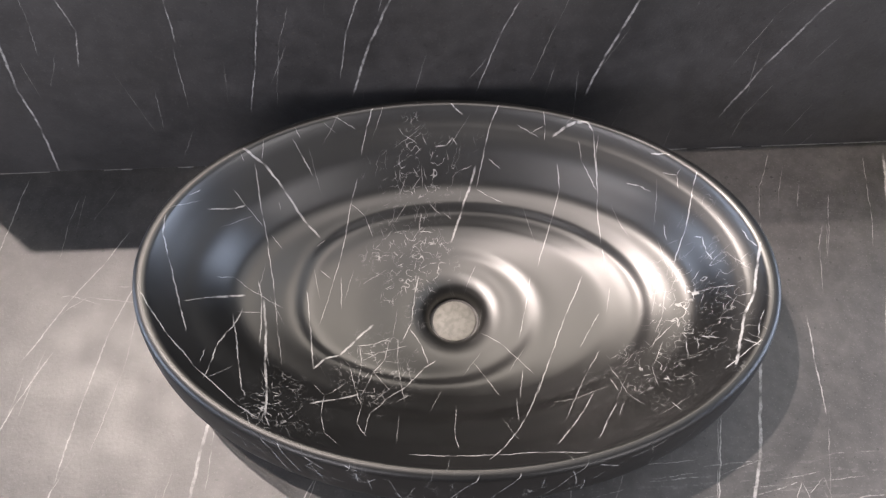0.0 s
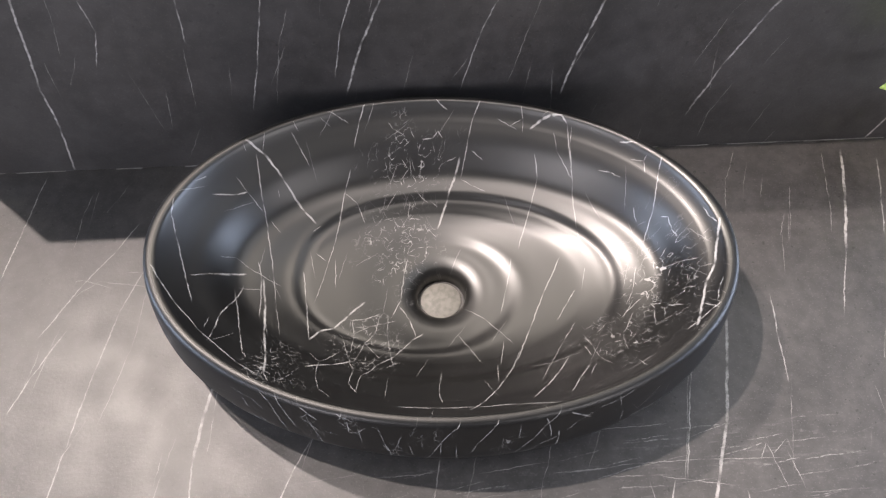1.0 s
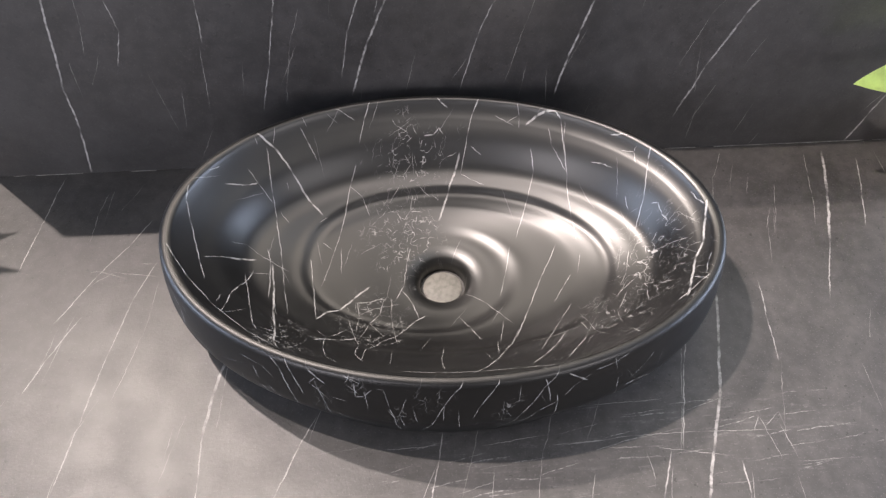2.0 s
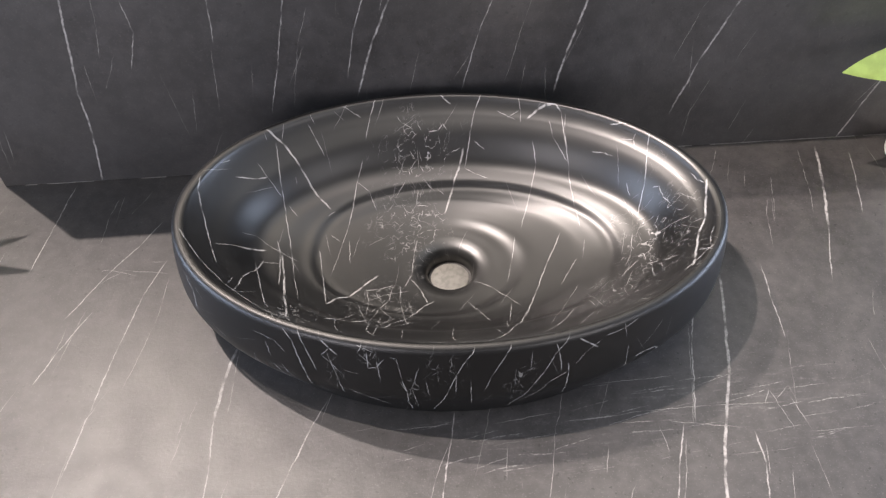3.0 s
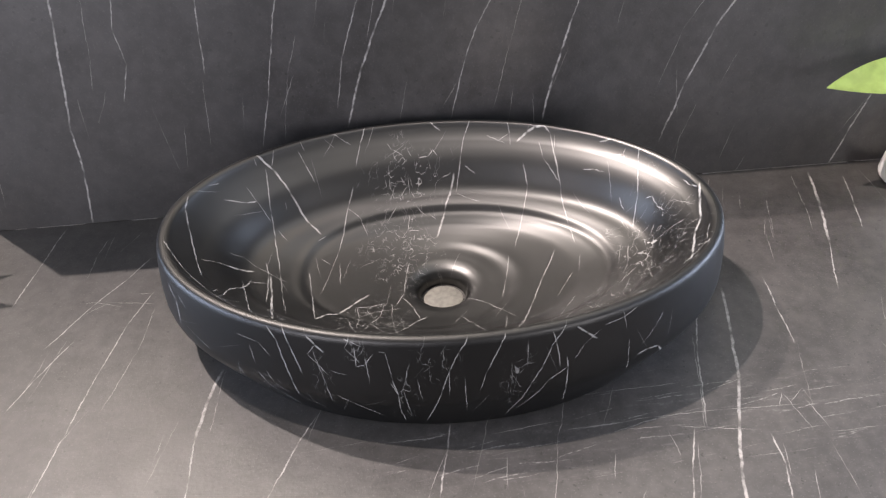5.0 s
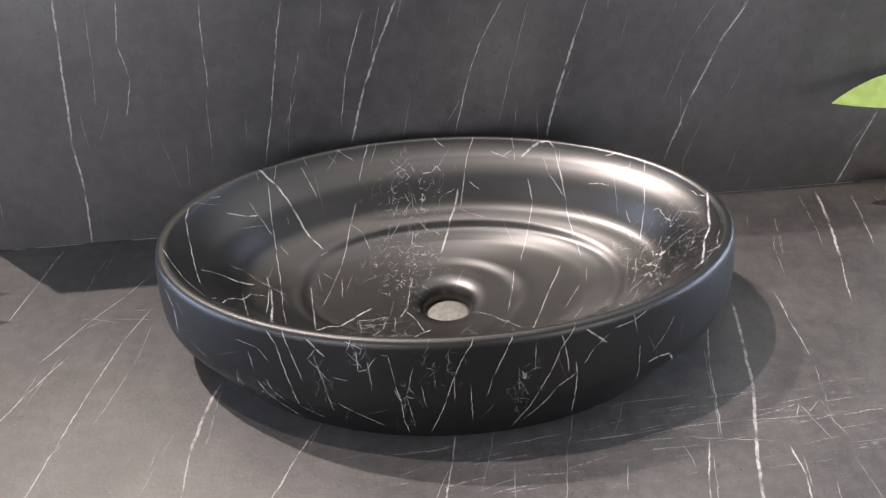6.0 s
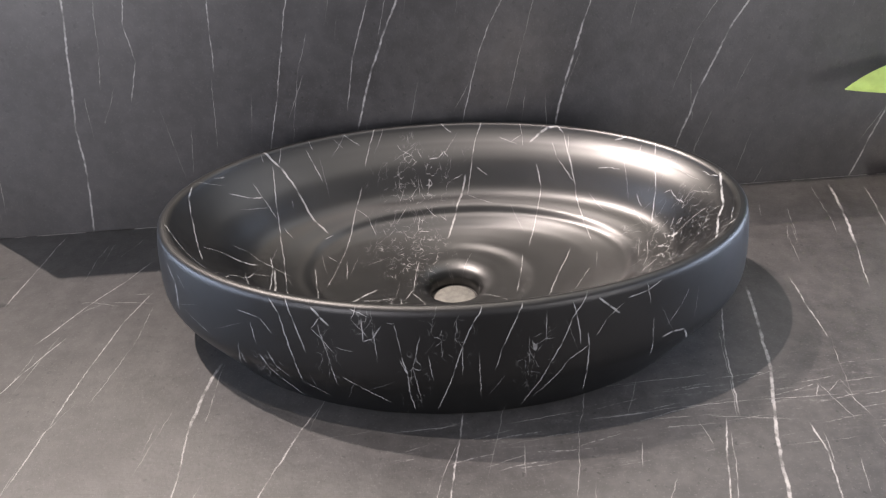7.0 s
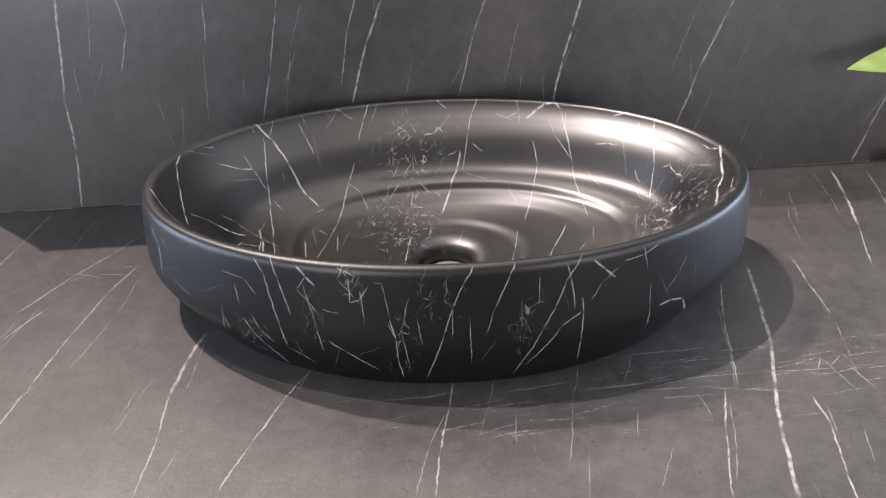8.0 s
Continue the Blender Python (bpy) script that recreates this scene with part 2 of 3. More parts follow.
SHELL_FINE_A = [
    (-0.273, 0.115, -0.266, 0.105), (-0.159, 0.037, -0.135, 0.018), (-0.133, 0.118, -0.142, 0.106, -0.133, 0.096, -0.127, 0.086),
    (-0.199, 0.099, -0.197, 0.076), (-0.272, 0.078, -0.245, 0.066), (-0.210, 0.109, -0.189, 0.107, -0.179, 0.093), (-0.216, 0.063, -0.213, 0.040),
    (-0.187, 0.070, -0.182, 0.055, -0.169, 0.039), (-0.106, 0.129, -0.101, 0.128, -0.090, 0.123), (-0.076, 0.118, -0.069, 0.118, -0.065, 0.085),
    (-0.067, 0.080, -0.061, 0.062), (-0.122, 0.089, -0.107, 0.086), (-0.136, 0.112, -0.128, 0.068, -0.125, 0.040), (0.023, 0.092, 0.016, 0.066),
    (0.154, 0.127, 0.158, 0.105), (0.131, 0.115, 0.116, 0.102, 0.107, 0.087), (0.200, 0.105, 0.192, 0.091, 0.179, 0.075),
    (0.163, 0.089, 0.165, 0.065, 0.167, 0.032), (0.061, 0.123, 0.061, 0.090)]
SHELL_FINE_B = [
    (-0.012, 0.094, -0.013, 0.062), (0.002, 0.085, 0.004, 0.031)]
SHELL_FINE = SHELL_FINE_A + SHELL_FINE_B
SHELL_BOLD = [
    (-0.140, 0.127, -0.133, 0.119, -0.126, 0.111), (0.107, 0.126, 0.118, 0.115, 0.128, 0.105),
    (0.175, 0.062, 0.187, 0.064, 0.200, 0.060, 0.213, 0.032)]
COUNTER_MID = [
    (-0.500, 0.214, -0.512, 0.130, -0.522, 0.057), (-0.371, 0.131, -0.392, 0.093, -0.423, 0.047, -0.460, -0.021),
    (-0.430, -0.014, -0.458, -0.070, -0.473, -0.113), (-0.354, 0.063, -0.374, 0.007, -0.388, -0.064, -0.403, -0.154, -0.415, -0.227),
    (-0.269, -0.172, -0.267, -0.223, -0.271, -0.292, -0.277, -0.353),
    (-0.148, -0.158, -0.165, -0.191, -0.188, -0.245, -0.207, -0.298, -0.224, -0.343),
    (-0.013, -0.185, -0.018, -0.215, -0.030, -0.268, -0.038, -0.316), (0.287, -0.051, 0.266, -0.111, 0.240, -0.217),
    (0.227, -0.219, 0.208, -0.267, 0.186, -0.339), (0.383, -0.010, 0.378, -0.062, 0.373, -0.119),
    (0.297, -0.234, 0.297, -0.270, 0.282, -0.325, 0.276, -0.353), (0.493, 0.049, 0.462, -0.038), (0.580, 0.188, 0.563, 0.122, 0.548, 0.070)]
COUNTER_FINE = [
    (-0.347, 0.032, -0.352, -0.039, -0.374, -0.124), (-0.346, 0.040, -0.405, 0.051, -0.430, 0.030), (-0.018, -0.215, -0.039, -0.261, -0.053, -0.315),
    (0.108, -0.166, 0.092, -0.212, 0.071, -0.297), (0.267, -0.091, 0.251, -0.165, 0.237, -0.220), (0.224, -0.237, 0.207, -0.293, 0.196, -0.322),
    (0.304, -0.246, 0.297, -0.283), (0.320, -0.202, 0.330, -0.183, 0.340, -0.235), (0.334, -0.196, 0.353, -0.181, 0.355, -0.198),
    (0.321, -0.279, 0.310, -0.316), (0.438, 0.107, 0.428, 0.064), (0.142, -0.239, 0.135, -0.266), (0.160, -0.282, 0.134, -0.327),
    (0.089, -0.164, 0.149, -0.162, 0.232, -0.158), (0.111, -0.206, 0.190, -0.200, 0.259, -0.199, 0.342, -0.201), (0.206, -0.213, 0.283, -0.227),
    (-0.301, -0.165, -0.306, -0.201), (-0.249, -0.080, -0.252, -0.125, -0.255, -0.166)]
COUNTER_BOLD = [
    (-0.252, -0.080, -0.263, -0.124, -0.269, -0.172), (0.327, -0.021, 0.311, -0.096, 0.294, -0.161, 0.272, -0.217, 0.254, -0.272, 0.234, -0.344),
    (0.537, 0.203, 0.518, 0.128, 0.493, 0.049)]
WALL_BOLD = [
    (-0.420, 0.328, -0.427, 0.289, -0.450, 0.145), (-0.032, 0.302, -0.057, 0.249, -0.078, 0.200, -0.103, 0.120),
    (0.186, 0.246, 0.174, 0.203, 0.165, 0.166, 0.153, 0.107), (-0.450, 0.145, -0.454, 0.080, -0.467, -0.001),
    (0.399, 0.273, 0.369, 0.219, 0.342, 0.144, 0.318, 0.061), (0.608, 0.111, 0.589, 0.048, 0.574, -0.006)]
WALL_MID = [
    (-0.351, 0.323, -0.362, 0.271, -0.358, 0.228, -0.375, 0.178), (-0.258, 0.317, -0.266, 0.257, -0.269, 0.208),
    (-0.166, 0.311, -0.182, 0.244, -0.198, 0.171, -0.217, 0.101), (-0.073, 0.291, -0.100, 0.216, -0.113, 0.149),
    (0.095, 0.294, 0.068, 0.247, 0.053, 0.205, 0.032, 0.121), (0.197, 0.287, 0.186, 0.246)]
WALL_FINE = [
    (-0.388, 0.313, -0.399, 0.238, -0.408, 0.195), (-0.273, 0.200, -0.283, 0.106), (-0.310, 0.141, -0.320, 0.076),
    (-0.153, 0.249, -0.169, 0.199, -0.186, 0.110), (-0.051, 0.303, -0.068, 0.235), (0.041, 0.171, 0.022, 0.138),
    (0.126, 0.291, 0.110, 0.223, 0.088, 0.132), (0.359, 0.276, 0.328, 0.221, 0.305, 0.143), (0.448, 0.027, 0.435, -0.006)]
COUNTER_REAR = [
    (0.396, 0.210, 0.386, 0.188, 0.373, 0.161, 0.362, 0.117), (0.510, 0.201, 0.503, 0.163, 0.497, 0.127, 0.484, 0.076),
    (0.421, 0.163, 0.411, 0.132), (0.453, 0.148, 0.442, 0.112, 0.431, 0.070), (0.433, 0.106, 0.419, 0.071),
    (-0.388, 0.040, -0.424, 0.054, -0.433, 0.052), (-0.351, 0.061, -0.374, 0.062), (-0.436, 0.181, -0.441, 0.151, -0.445, 0.100)]
SHELL_FRONT = [
    (-0.215, 0.070, -0.221, 0.032), (-0.101, 0.131, -0.106, 0.120, -0.093, 0.103), (-0.088, 0.110, -0.086, 0.076),
    (-0.048, 0.105, -0.056, 0.071, -0.050, 0.026), (-0.042, 0.085, -0.039, 0.056)]


def marble(name, axes, bold, mid, fine, patches, base, rough, widths, slab):
    """Black marble look with white veins: on the sintered slabs (slab) and on the glazed basin."""
    g = Graph(name)
    co, flat = g.plane(axes)
    bent = g.warp(flat, 24, 0.005 if slab else 0.003, 2.0)
    bent = g.warp(bent, 150, 0.0026 if slab else 0.0026, 3.0)
    main = g.veins(bent, bold, widths[0])
    main = g.math("MINIMUM", main, g.veins(g.after(bent, main), mid, widths[1]))
    main = g.ramp(main, 0.15, 1.0, 1.0, 0.0)
    main = g.math("MULTIPLY", main, g.ramp(g.noise(flat, 110, 4.0, 0.7), 0.32, 0.62, 0.2 if slab else 0.55, 0.8 if slab else 0.95))
    hair = g.ramp(g.veins(g.after(bent, main), fine, widths[2]), 0.15, 1.0, 1.0, 0.0)
    hair = g.math("MULTIPLY", hair, g.ramp(g.noise(flat, 70, 3.0), 0.32, 0.6, 0.1 if slab else 0.3, 0.5 if slab else 0.9))
    mask = g.math("MAXIMUM", main, hair)
    if slab:
        extra = g.strokes(bent, 14, 82, 22, 0.024, 0.0007, 0.55)
        if axes == "XY":
            extra = g.math("MAXIMUM", extra, g.strokes(bent, 11, 4, 7, 0.045, 0.0006, 0.85))
        extra = g.math("MULTIPLY", extra, 0.6)
    else:
        flat = g.vec("MULTIPLY", flat, (1, 0.5, 1)) if axes == "XZ" else flat
        extra = g.math("MAXIMUM", g.math("MULTIPLY", g.squiggles(flat, 58, 0.007), 0.9), g.math("MULTIPLY", g.strokes(bent, 80, 60, 80, 0.0056, 0.00044, 0.6), 0.85))
        extra = g.math("MAXIMUM", extra, g.math("MULTIPLY", g.squiggles(g.vec("ADD", flat, (0.53, 0.21, 0)), 95, 0.009), 0.6))
        extra = g.math("MAXIMUM", extra, g.strokes(g.vec("ADD", bent, (0.31, 0.17, 0)), 38, 80, 50, 0.011, 0.0004, 0.3))
    if not slab and axes == "XZ":
        flat = g.vec("MULTIPLY", flat, (1, 2, 1))
    extra = g.math("MULTIPLY", extra, g.near(flat, patches, 0.3, 1.15))
    if not slab:
        sparse = g.math("MULTIPLY", g.strokes(g.vec("ADD", bent, (0.91, 0.13, 0)), 22, 72, 50, 0.022, 0.0004, 0.4), 0.55)
        extra = g.math("MAXIMUM", extra, sparse)
    mask = g.math("MAXIMUM", mask, g.math("MULTIPLY", extra, g.ramp(g.noise(flat, 120, 2.0), 0.3, 0.6, 0.2 if axes == "XZ" else 0.45, 0.6 if axes == "XZ" else 1.0)))
    cloud = g.ramp(g.noise(co, 9, 5.0, 0.6), 0.3, 0.75)
    if slab:
        cloud = g.math("ADD", g.math("MULTIPLY", cloud, 0.6), g.ramp(g.noise(co, 55, 6.0, 0.7), 0.35, 0.7, 0.0, 0.5))
    tone = g.mix(cloud, tuple((0.55 if slab else 0.85) * c for c in base) + (1,), tuple(1.42 * c for c in base) + (1,))
    if slab:
        pits = g.ramp(g.noise(co, 150, 2.0), 0.66, 0.70, 0.0, 0.8)
        pits = g.math("MULTIPLY", pits, g.ramp(g.noise(co, 11, 3.0), 0.40, 0.52))
        tone = g.mix(pits, tone, (0.016, 0.015, 0.015, 1))
        speck = g.ramp(g.noise(co, 420, 2.0), 0.60, 0.70, 0.0, 0.28 if axes == "XY" else 0.15)
        tone = g.mix(speck, tone, (0.16, 0.155, 0.15, 1))
        long = g.math("MAXIMUM", g.strokes(bent, 6, 84, 14, 0.06, 0.0007, 0.6), g.strokes(g.vec("ADD", bent, (0.3, 0.7, 0)), 9, 78, 16, 0.04, 0.0006, 0.5))
        tone = g.mix(g.math("MULTIPLY", long, g.ramp(g.noise(flat, 40, 2.0), 0.35, 0.65, 0.05, 0.35)), tone, (0.5, 0.48, 0.46, 1))
    if slab and axes == "XY":
        # wiped dust in front of the basin: fine streaks that run along it
        wipe = g.math("MAXIMUM", g.strokes(bent, 16, 7, 9, 0.05, 0.0009, 0.95), g.strokes(g.vec("ADD", bent, (0.43, 0.77, 0)), 24, 10, 8, 0.035, 0.0007, 0.95))
        wipe = g.math("MAXIMUM", wipe, g.ramp(g.noise(g.vec("MULTIPLY", flat, (0.25, 1.6, 1)), 90, 4.0, 0.7), 0.52, 0.75, 0.0, 0.5))
        wipe = g.math("MULTIPLY", wipe, g.ramp(g.noise(flat, 190, 3.0, 0.7), 0.38, 0.62, 0.03, 0.42))
        tone = g.mix(g.math("MULTIPLY", wipe, g.near(flat, [(0.08, -0.225, 0.17, 0.05), (0.25, -0.19, 0.13, 0.05), (0.34, -0.20, 0.12, 0.05)], 0.4, 1.15)), tone, (0.46, 0.45, 0.44, 1))
    colour = g.mix(mask, tone, (0.42, 0.405, 0.395, 1) if slab else (0.33, 0.33, 0.33, 1))
    g.bsdf.inputs["Specular IOR Level"].default_value = (1.0 if axes == "XZ" else 0.7) if slab else 0.65 if axes == "XZ" else 1.05
    g.put(g.bsdf.inputs["Base Color"], colour)
    wear = g.ramp(g.noise(co, 30, 4.0), 0.3, 0.7, rough - (0.03 if slab else 0.015), rough + (0.03 if slab else 0.015))
    g.put(g.bsdf.inputs["Roughness"], g.math("ADD", wear, g.math("MULTIPLY", mask, 0.08)))
    if slab:
        g.bump(g.noise(co, 260, 4.0, 0.65), 0.35, 0.0006)
    else:
        g.bump(g.noise(co, 900, 2.0), 0.06, 0.0002)
    return g.mat


def plain(name, colour, rough, spread=0.12, scale=40, bump=0.1, metal=0.0):
    g = Graph(name)
    co = g.node("ShaderNodeTexCoord").outputs["Object"]
    n = g.noise(co, scale, 5.0)
    low, high = (tuple(min(1, c * f) for c in colour) + (1,) for f in (1 - spread, 1 + spread))
    g.put(g.bsdf.inputs["Base Color"], g.mix(g.ramp(n, 0.3, 0.7), low, high))
    g.put(g.bsdf.inputs["Roughness"], g.ramp(g.noise(co, scale * 3), 0.3, 0.7, rough - 0.05, rough + 0.05))
    g.bsdf.inputs["Metallic"].default_value = metal
    g.bump(g.noise(co, scale * 8), bump, 0.001)
    return g.mat


SLAB = (0.046, 0.043, 0.042)
COUNTER_PATCHES = [(0.32, -0.21, 0.14, 0.06), (0.05, -0.22, 0.20, 0.05)]
WALL_PATCHES = [(0.0, 0.24, 0.12, 0.05), (0.28, 0.24, 0.1, 0.04)]
BOWL_PATCHES = [(-0.03, 0.15, 0.055, 0.035), (-0.045, 0.06, 0.05, 0.07), (-0.085, -0.065, 0.045, 0.05), (0.235, -0.025, 0.045, 0.09),
                (-0.17, -0.115, 0.04, 0.045), (0.18, -0.09, 0.05, 0.045)]
SHELL_PATCHES = [(-0.095, 0.112, 0.014, 0.022), (-0.055, 0.05, 0.014, 0.045), (-0.13, 0.08, 0.012, 0.035), (-0.025, 0.1, 0.025, 0.035),
                 (-0.19, 0.04, 0.02, 0.03), (0.05, 0.07, 0.02, 0.05)]

MAT_COUNTER = marble("black_marble_counter", "XY", COUNTER_BOLD, COUNTER_MID, COUNTER_FINE + COUNTER_REAR, COUNTER_PATCHES, SLAB, 0.46, (0.0021, 0.0009, 0.0005), True)
MAT_WALL = marble("black_marble_panel", "XZ", WALL_BOLD, WALL_MID, WALL_FINE, WALL_PATCHES, (0.034, 0.032, 0.0325), 0.38, (0.0015, 0.0008, 0.00045), True)
MAT_BOWL = marble("black_glaze_bowl", "XY", BOWL_BOLD, BOWL_MID, BOWL_FINE, BOWL_PATCHES, (0.0005, 0.0005, 0.0005), 0.40, (0.0013, 0.00062, 0.0004), None)
MAT_SHELL = marble("black_glaze_shell", "XZ", SHELL_BOLD, SHELL_MID, SHELL_FINE + SHELL_FRONT, SHELL_PATCHES, (0.0005, 0.0005, 0.0005), 0.44, (0.0012, 0.00062, 0.0004), None)
MAT_PAPER = plain("grey_beige_disc", (0.15, 0.145, 0.13), 0.6, 0.2, 160, 0.2)
MAT_POT = plain("white_ceramic", (0.78, 0.77, 0.75), 0.35, 0.04, 20, 0.05)
MAT_LEAF = plain("lime_green_leaf", (0.45, 0.60, 0.19), 0.42, 0.10, 60, 0.2)
MAT_LEAF_DARK = plain("dark_green_leaf", (0.05, 0.12, 0.03), 0.42, 0.25, 60, 0.2)
MAT_STEM = plain("green_stem", (0.10, 0.16, 0.04), 0.5, 0.2, 80, 0.2)
MAT_SOIL = plain("dark_soil", (0.035, 0.026, 0.02), 0.95, 0.4, 150, 0.8)
MAT_FLOOR = plain("pale_floor", (0.62, 0.60, 0.58), 0.45, 0.15, 6, 0.1)
MAT_ROOM = plain("dark_room_paint", (0.055, 0.055, 0.058), 0.8, 0.06, 4, 0.1)
MAT_CEILING = plain("ceiling_paint", (0.16, 0.16, 0.165), 0.85, 0.04, 4, 0.1)
MAT_BASE = plain("dark_plinth", (0.06, 0.058, 0.056), 0.55, 0.1, 10, 0.1)
MAT_JOINT = plain("pale_joint_filler", (0.24, 0.23, 0.22), 0.8, 0.2, 200, 0.3)


# ---- building blocks ----
def mesh_of(name, bm, material, smooth=False):
    me = bpy.data.meshes.new(name)
    bm.normal_update()
    bm.to_mesh(me)
    bm.free()
    for m in material if isinstance(material, (list, tuple)) else [material]:
        me.materials.append(m)
    for p in me.polygons:
        p.use_smooth = smooth
    return me


def thing(name, bm, material, label, category, kind="", smooth=False, group=""):
    return tagged(new(name, mesh_of(name, bm, material, smooth)), label, category, group, kind)


def part(name, bm, material, parent, label="", smooth=True):
    ob = new(name, mesh_of(name, bm, material, smooth))
    ob.parent = parent
    return tagged(ob, label)


def box(x0, x1, y0, y1, z0, z1, bevel=0.0, bm=None):
    bm = bm or bmesh.new()
    made = bmesh.ops.create_cube(bm, size=1.0, matrix=Matrix.LocRotScale(((x0 + x1) / 2, (y0 + y1) / 2, (z0 + z1) / 2), None, (x1 - x0, y1 - y0, z1 - z0)))
    if bevel:
        edges = {e for v in made["verts"] for e in v.link_edges}
        bmesh.ops.bevel(bm, geom=list(edges), offset=bevel, segments=2, affect="EDGES", profile=0.5)
    return bm


def smooth_curve(points, steps):
    """Catmull-Rom through points of any size."""
    pts = [Vector(p) for p in points]
    pts = [2 * pts[0] - pts[1], *pts, 2 * pts[-1] - pts[-2]]
    out = []
    for k in range(1, len(pts) - 2):
        p0, p1, p2, p3 = pts[k - 1:k + 3]
        for s in range(steps):
            t = s / steps
            out.append(0.5 * (2 * p1 + (p2 - p0) * t + (2 * p0 - 5 * p1 + 4 * p2 - p3) * t * t + (3 * p1 - p0 - 3 * p2 + p3) * t ** 3))
    return [*out, pts[-2]]


def lathe(rings, segments=64, bm=None, close_end=False):
    """Rings of (half length, half depth, height), joined into a skin."""
    bm = bm or bmesh.new()
    rows = [[bm.verts.new((a * math.cos(q), b * math.sin(q), z)) for q in (2 * math.pi * k / segments for k in range(segments))] for a, b, z in rings]
    for low, high in zip(rows, rows[1:]):
        for k in range(segments):
            j = (k + 1) % segments
            bm.faces.new((low[k], low[j], high[j], high[k]))
    if close_end:
        bm.faces.new(rows[-1])
    return bm


# ---- structure ----
PANEL_Y, PANEL_LEFT, PANEL_RIGHT, PANEL_TOP = 0.222, -0.599, 0.70, 0.40
thing("floor", box(-2.6, 2.6, -2.6, 2.6, -0.95, -0.85), MAT_FLOOR, "pale smooth showroom floor", "floor", "structure")
thing("ceiling", box(-2.6, 2.6, -2.6, 2.6, 2.68, 2.78), MAT_CEILING, "dark grey painted showroom ceiling", "ceiling", "structure")
thing("wall_north", box(-2.6, 2.6, 2.5, 2.6, -0.85, 2.68), MAT_ROOM, "plain dark grey painted room wall", "wall", "structure")
thing("wall_south", box(-2.6, 2.6, -2.6, -2.5, -0.85, 2.68), MAT_ROOM, "plain dark grey painted room wall", "wall", "structure")
thing("wall_east", box(2.5, 2.6, -2.5, 2.5, -0.85, 2.68), MAT_ROOM, "plain dark grey painted room wall", "wall", "structure")
thing("wall_west", box(-2.6, -2.5, -2.5, 2.5, -0.85, 2.68), MAT_ROOM, "plain dark grey painted room wall", "wall", "structure")
thing("plinth", box(-1.15, 1.15, -0.42, 0.5, -0.85, -0.02, 0.003), MAT_BASE, "dark plain plinth under the marble counter", "plinth", "structure")
thing("countertop", box(-1.2, 1.2, -0.46, 0.54, -0.02, 0.0, 0.0015), MAT_COUNTER, "matt black marble-look countertop slab with white veins", "countertop", "structure")
thing("wall_panel", box(PANEL_LEFT, PANEL_RIGHT, PANEL_Y, PANEL_Y + 0.012, 0.0, PANEL_TOP, 0.0012), MAT_WALL,
      "upright black marble-look splashback slab with white veins", "splashback", "structure")

# thin line of filler, chipped here and there, along the foot of the splashback
bm = bmesh.new()
x = PANEL_LEFT + 0.002
while x < PANEL_RIGHT - 0.004:
    run = random.uniform(0.004, 0.03)
    if random.random() < 0.72:
        w = random.uniform(0.0003, 0.0009)
        box(x, min(x + run, PANEL_RIGHT - 0.002), PANEL_Y - w, PANEL_Y + 0.0005, -0.0004, w * 0.9, bm=bm)
    x += run
thing("trim", bm, MAT_JOINT, "thin pale chipped filler line along the splashback foot", "joint", "structure")


# ---- basin ----
def depth_of(a):
    """Half depth of the ring of half length a: an oval rim that turns into a round drain."""
    s = min(max((a - 0.04) / 0.21, 0), 1)
    return a - 0.1003 * s * s * (3 - 2 * s)


# the bowl without its swirl, from the rim to the drain: half length, height
INNER = [(0.2902, 0.1288), (0.2880, 0.1255), (0.2840, 0.1205), (0.2780, 0.1135), (0.2700, 0.1040), (0.2600, 0.0928), (0.2450, 0.0790), (0.2280, 0.0672),
         (0.2100, 0.0572), (0.1950, 0.0500), (0.1800, 0.0445), (0.1650, 0.0405), (0.1500, 0.0373), (0.1200, 0.0333), (0.1000, 0.0308), (0.0800, 0.0277),
         (0.0660, 0.0255), (0.0550, 0.0241), (0.0460, 0.0231), (0.0390, 0.0212), (0.0330, 0.0178), (0.0285, 0.0120), (0.0268, 0.0060), (0.0263, 0.0006)]
# the swirl, a terrace edge that winds twice round the drain: degrees, half length of its ring, half width, height
SWIRL = [(-70, 0.256, 0.015, 0.0), (-20, 0.254, 0.0140, 0.0085), (0, 0.253, 0.0140, 0.0112), (90, 0.249, 0.0140, 0.0098), (180, 0.239, 0.0150, 0.0080),
         (270, 0.225, 0.015, 0.0045), (320, 0.207, 0.010, 0.0022), (345, 0.1965, 0.006, 0.0016), (365, 0.1965, 0.0050, 0.0016), (405, 0.2000, 0.0050, 0.0016),
         (425, 0.2025, 0.0055, 0.0017), (450, 0.2005, 0.0058, 0.0019), (480, 0.1950, 0.0058, 0.0018), (500, 0.1840, 0.0055, 0.0015), (525, 0.1650, 0.0050, 0.0012),
         (545, 0.1610, 0.0050, 0.0012), (573, 0.1580, 0.0060, 0.0012), (594, 0.1350, 0.0080, 0.0012), (620, 0.1030, 0.0100, 0.0012), (655, 0.0850, 0.0090, 0.0012),
         (690, 0.0830, 0.0080, 0.0012), (735, 0.0830, 0.0080, 0.0012), (770, 0.0800, 0.0080, 0.0010), (830, 0.0760, 0.0080, 0.0)]


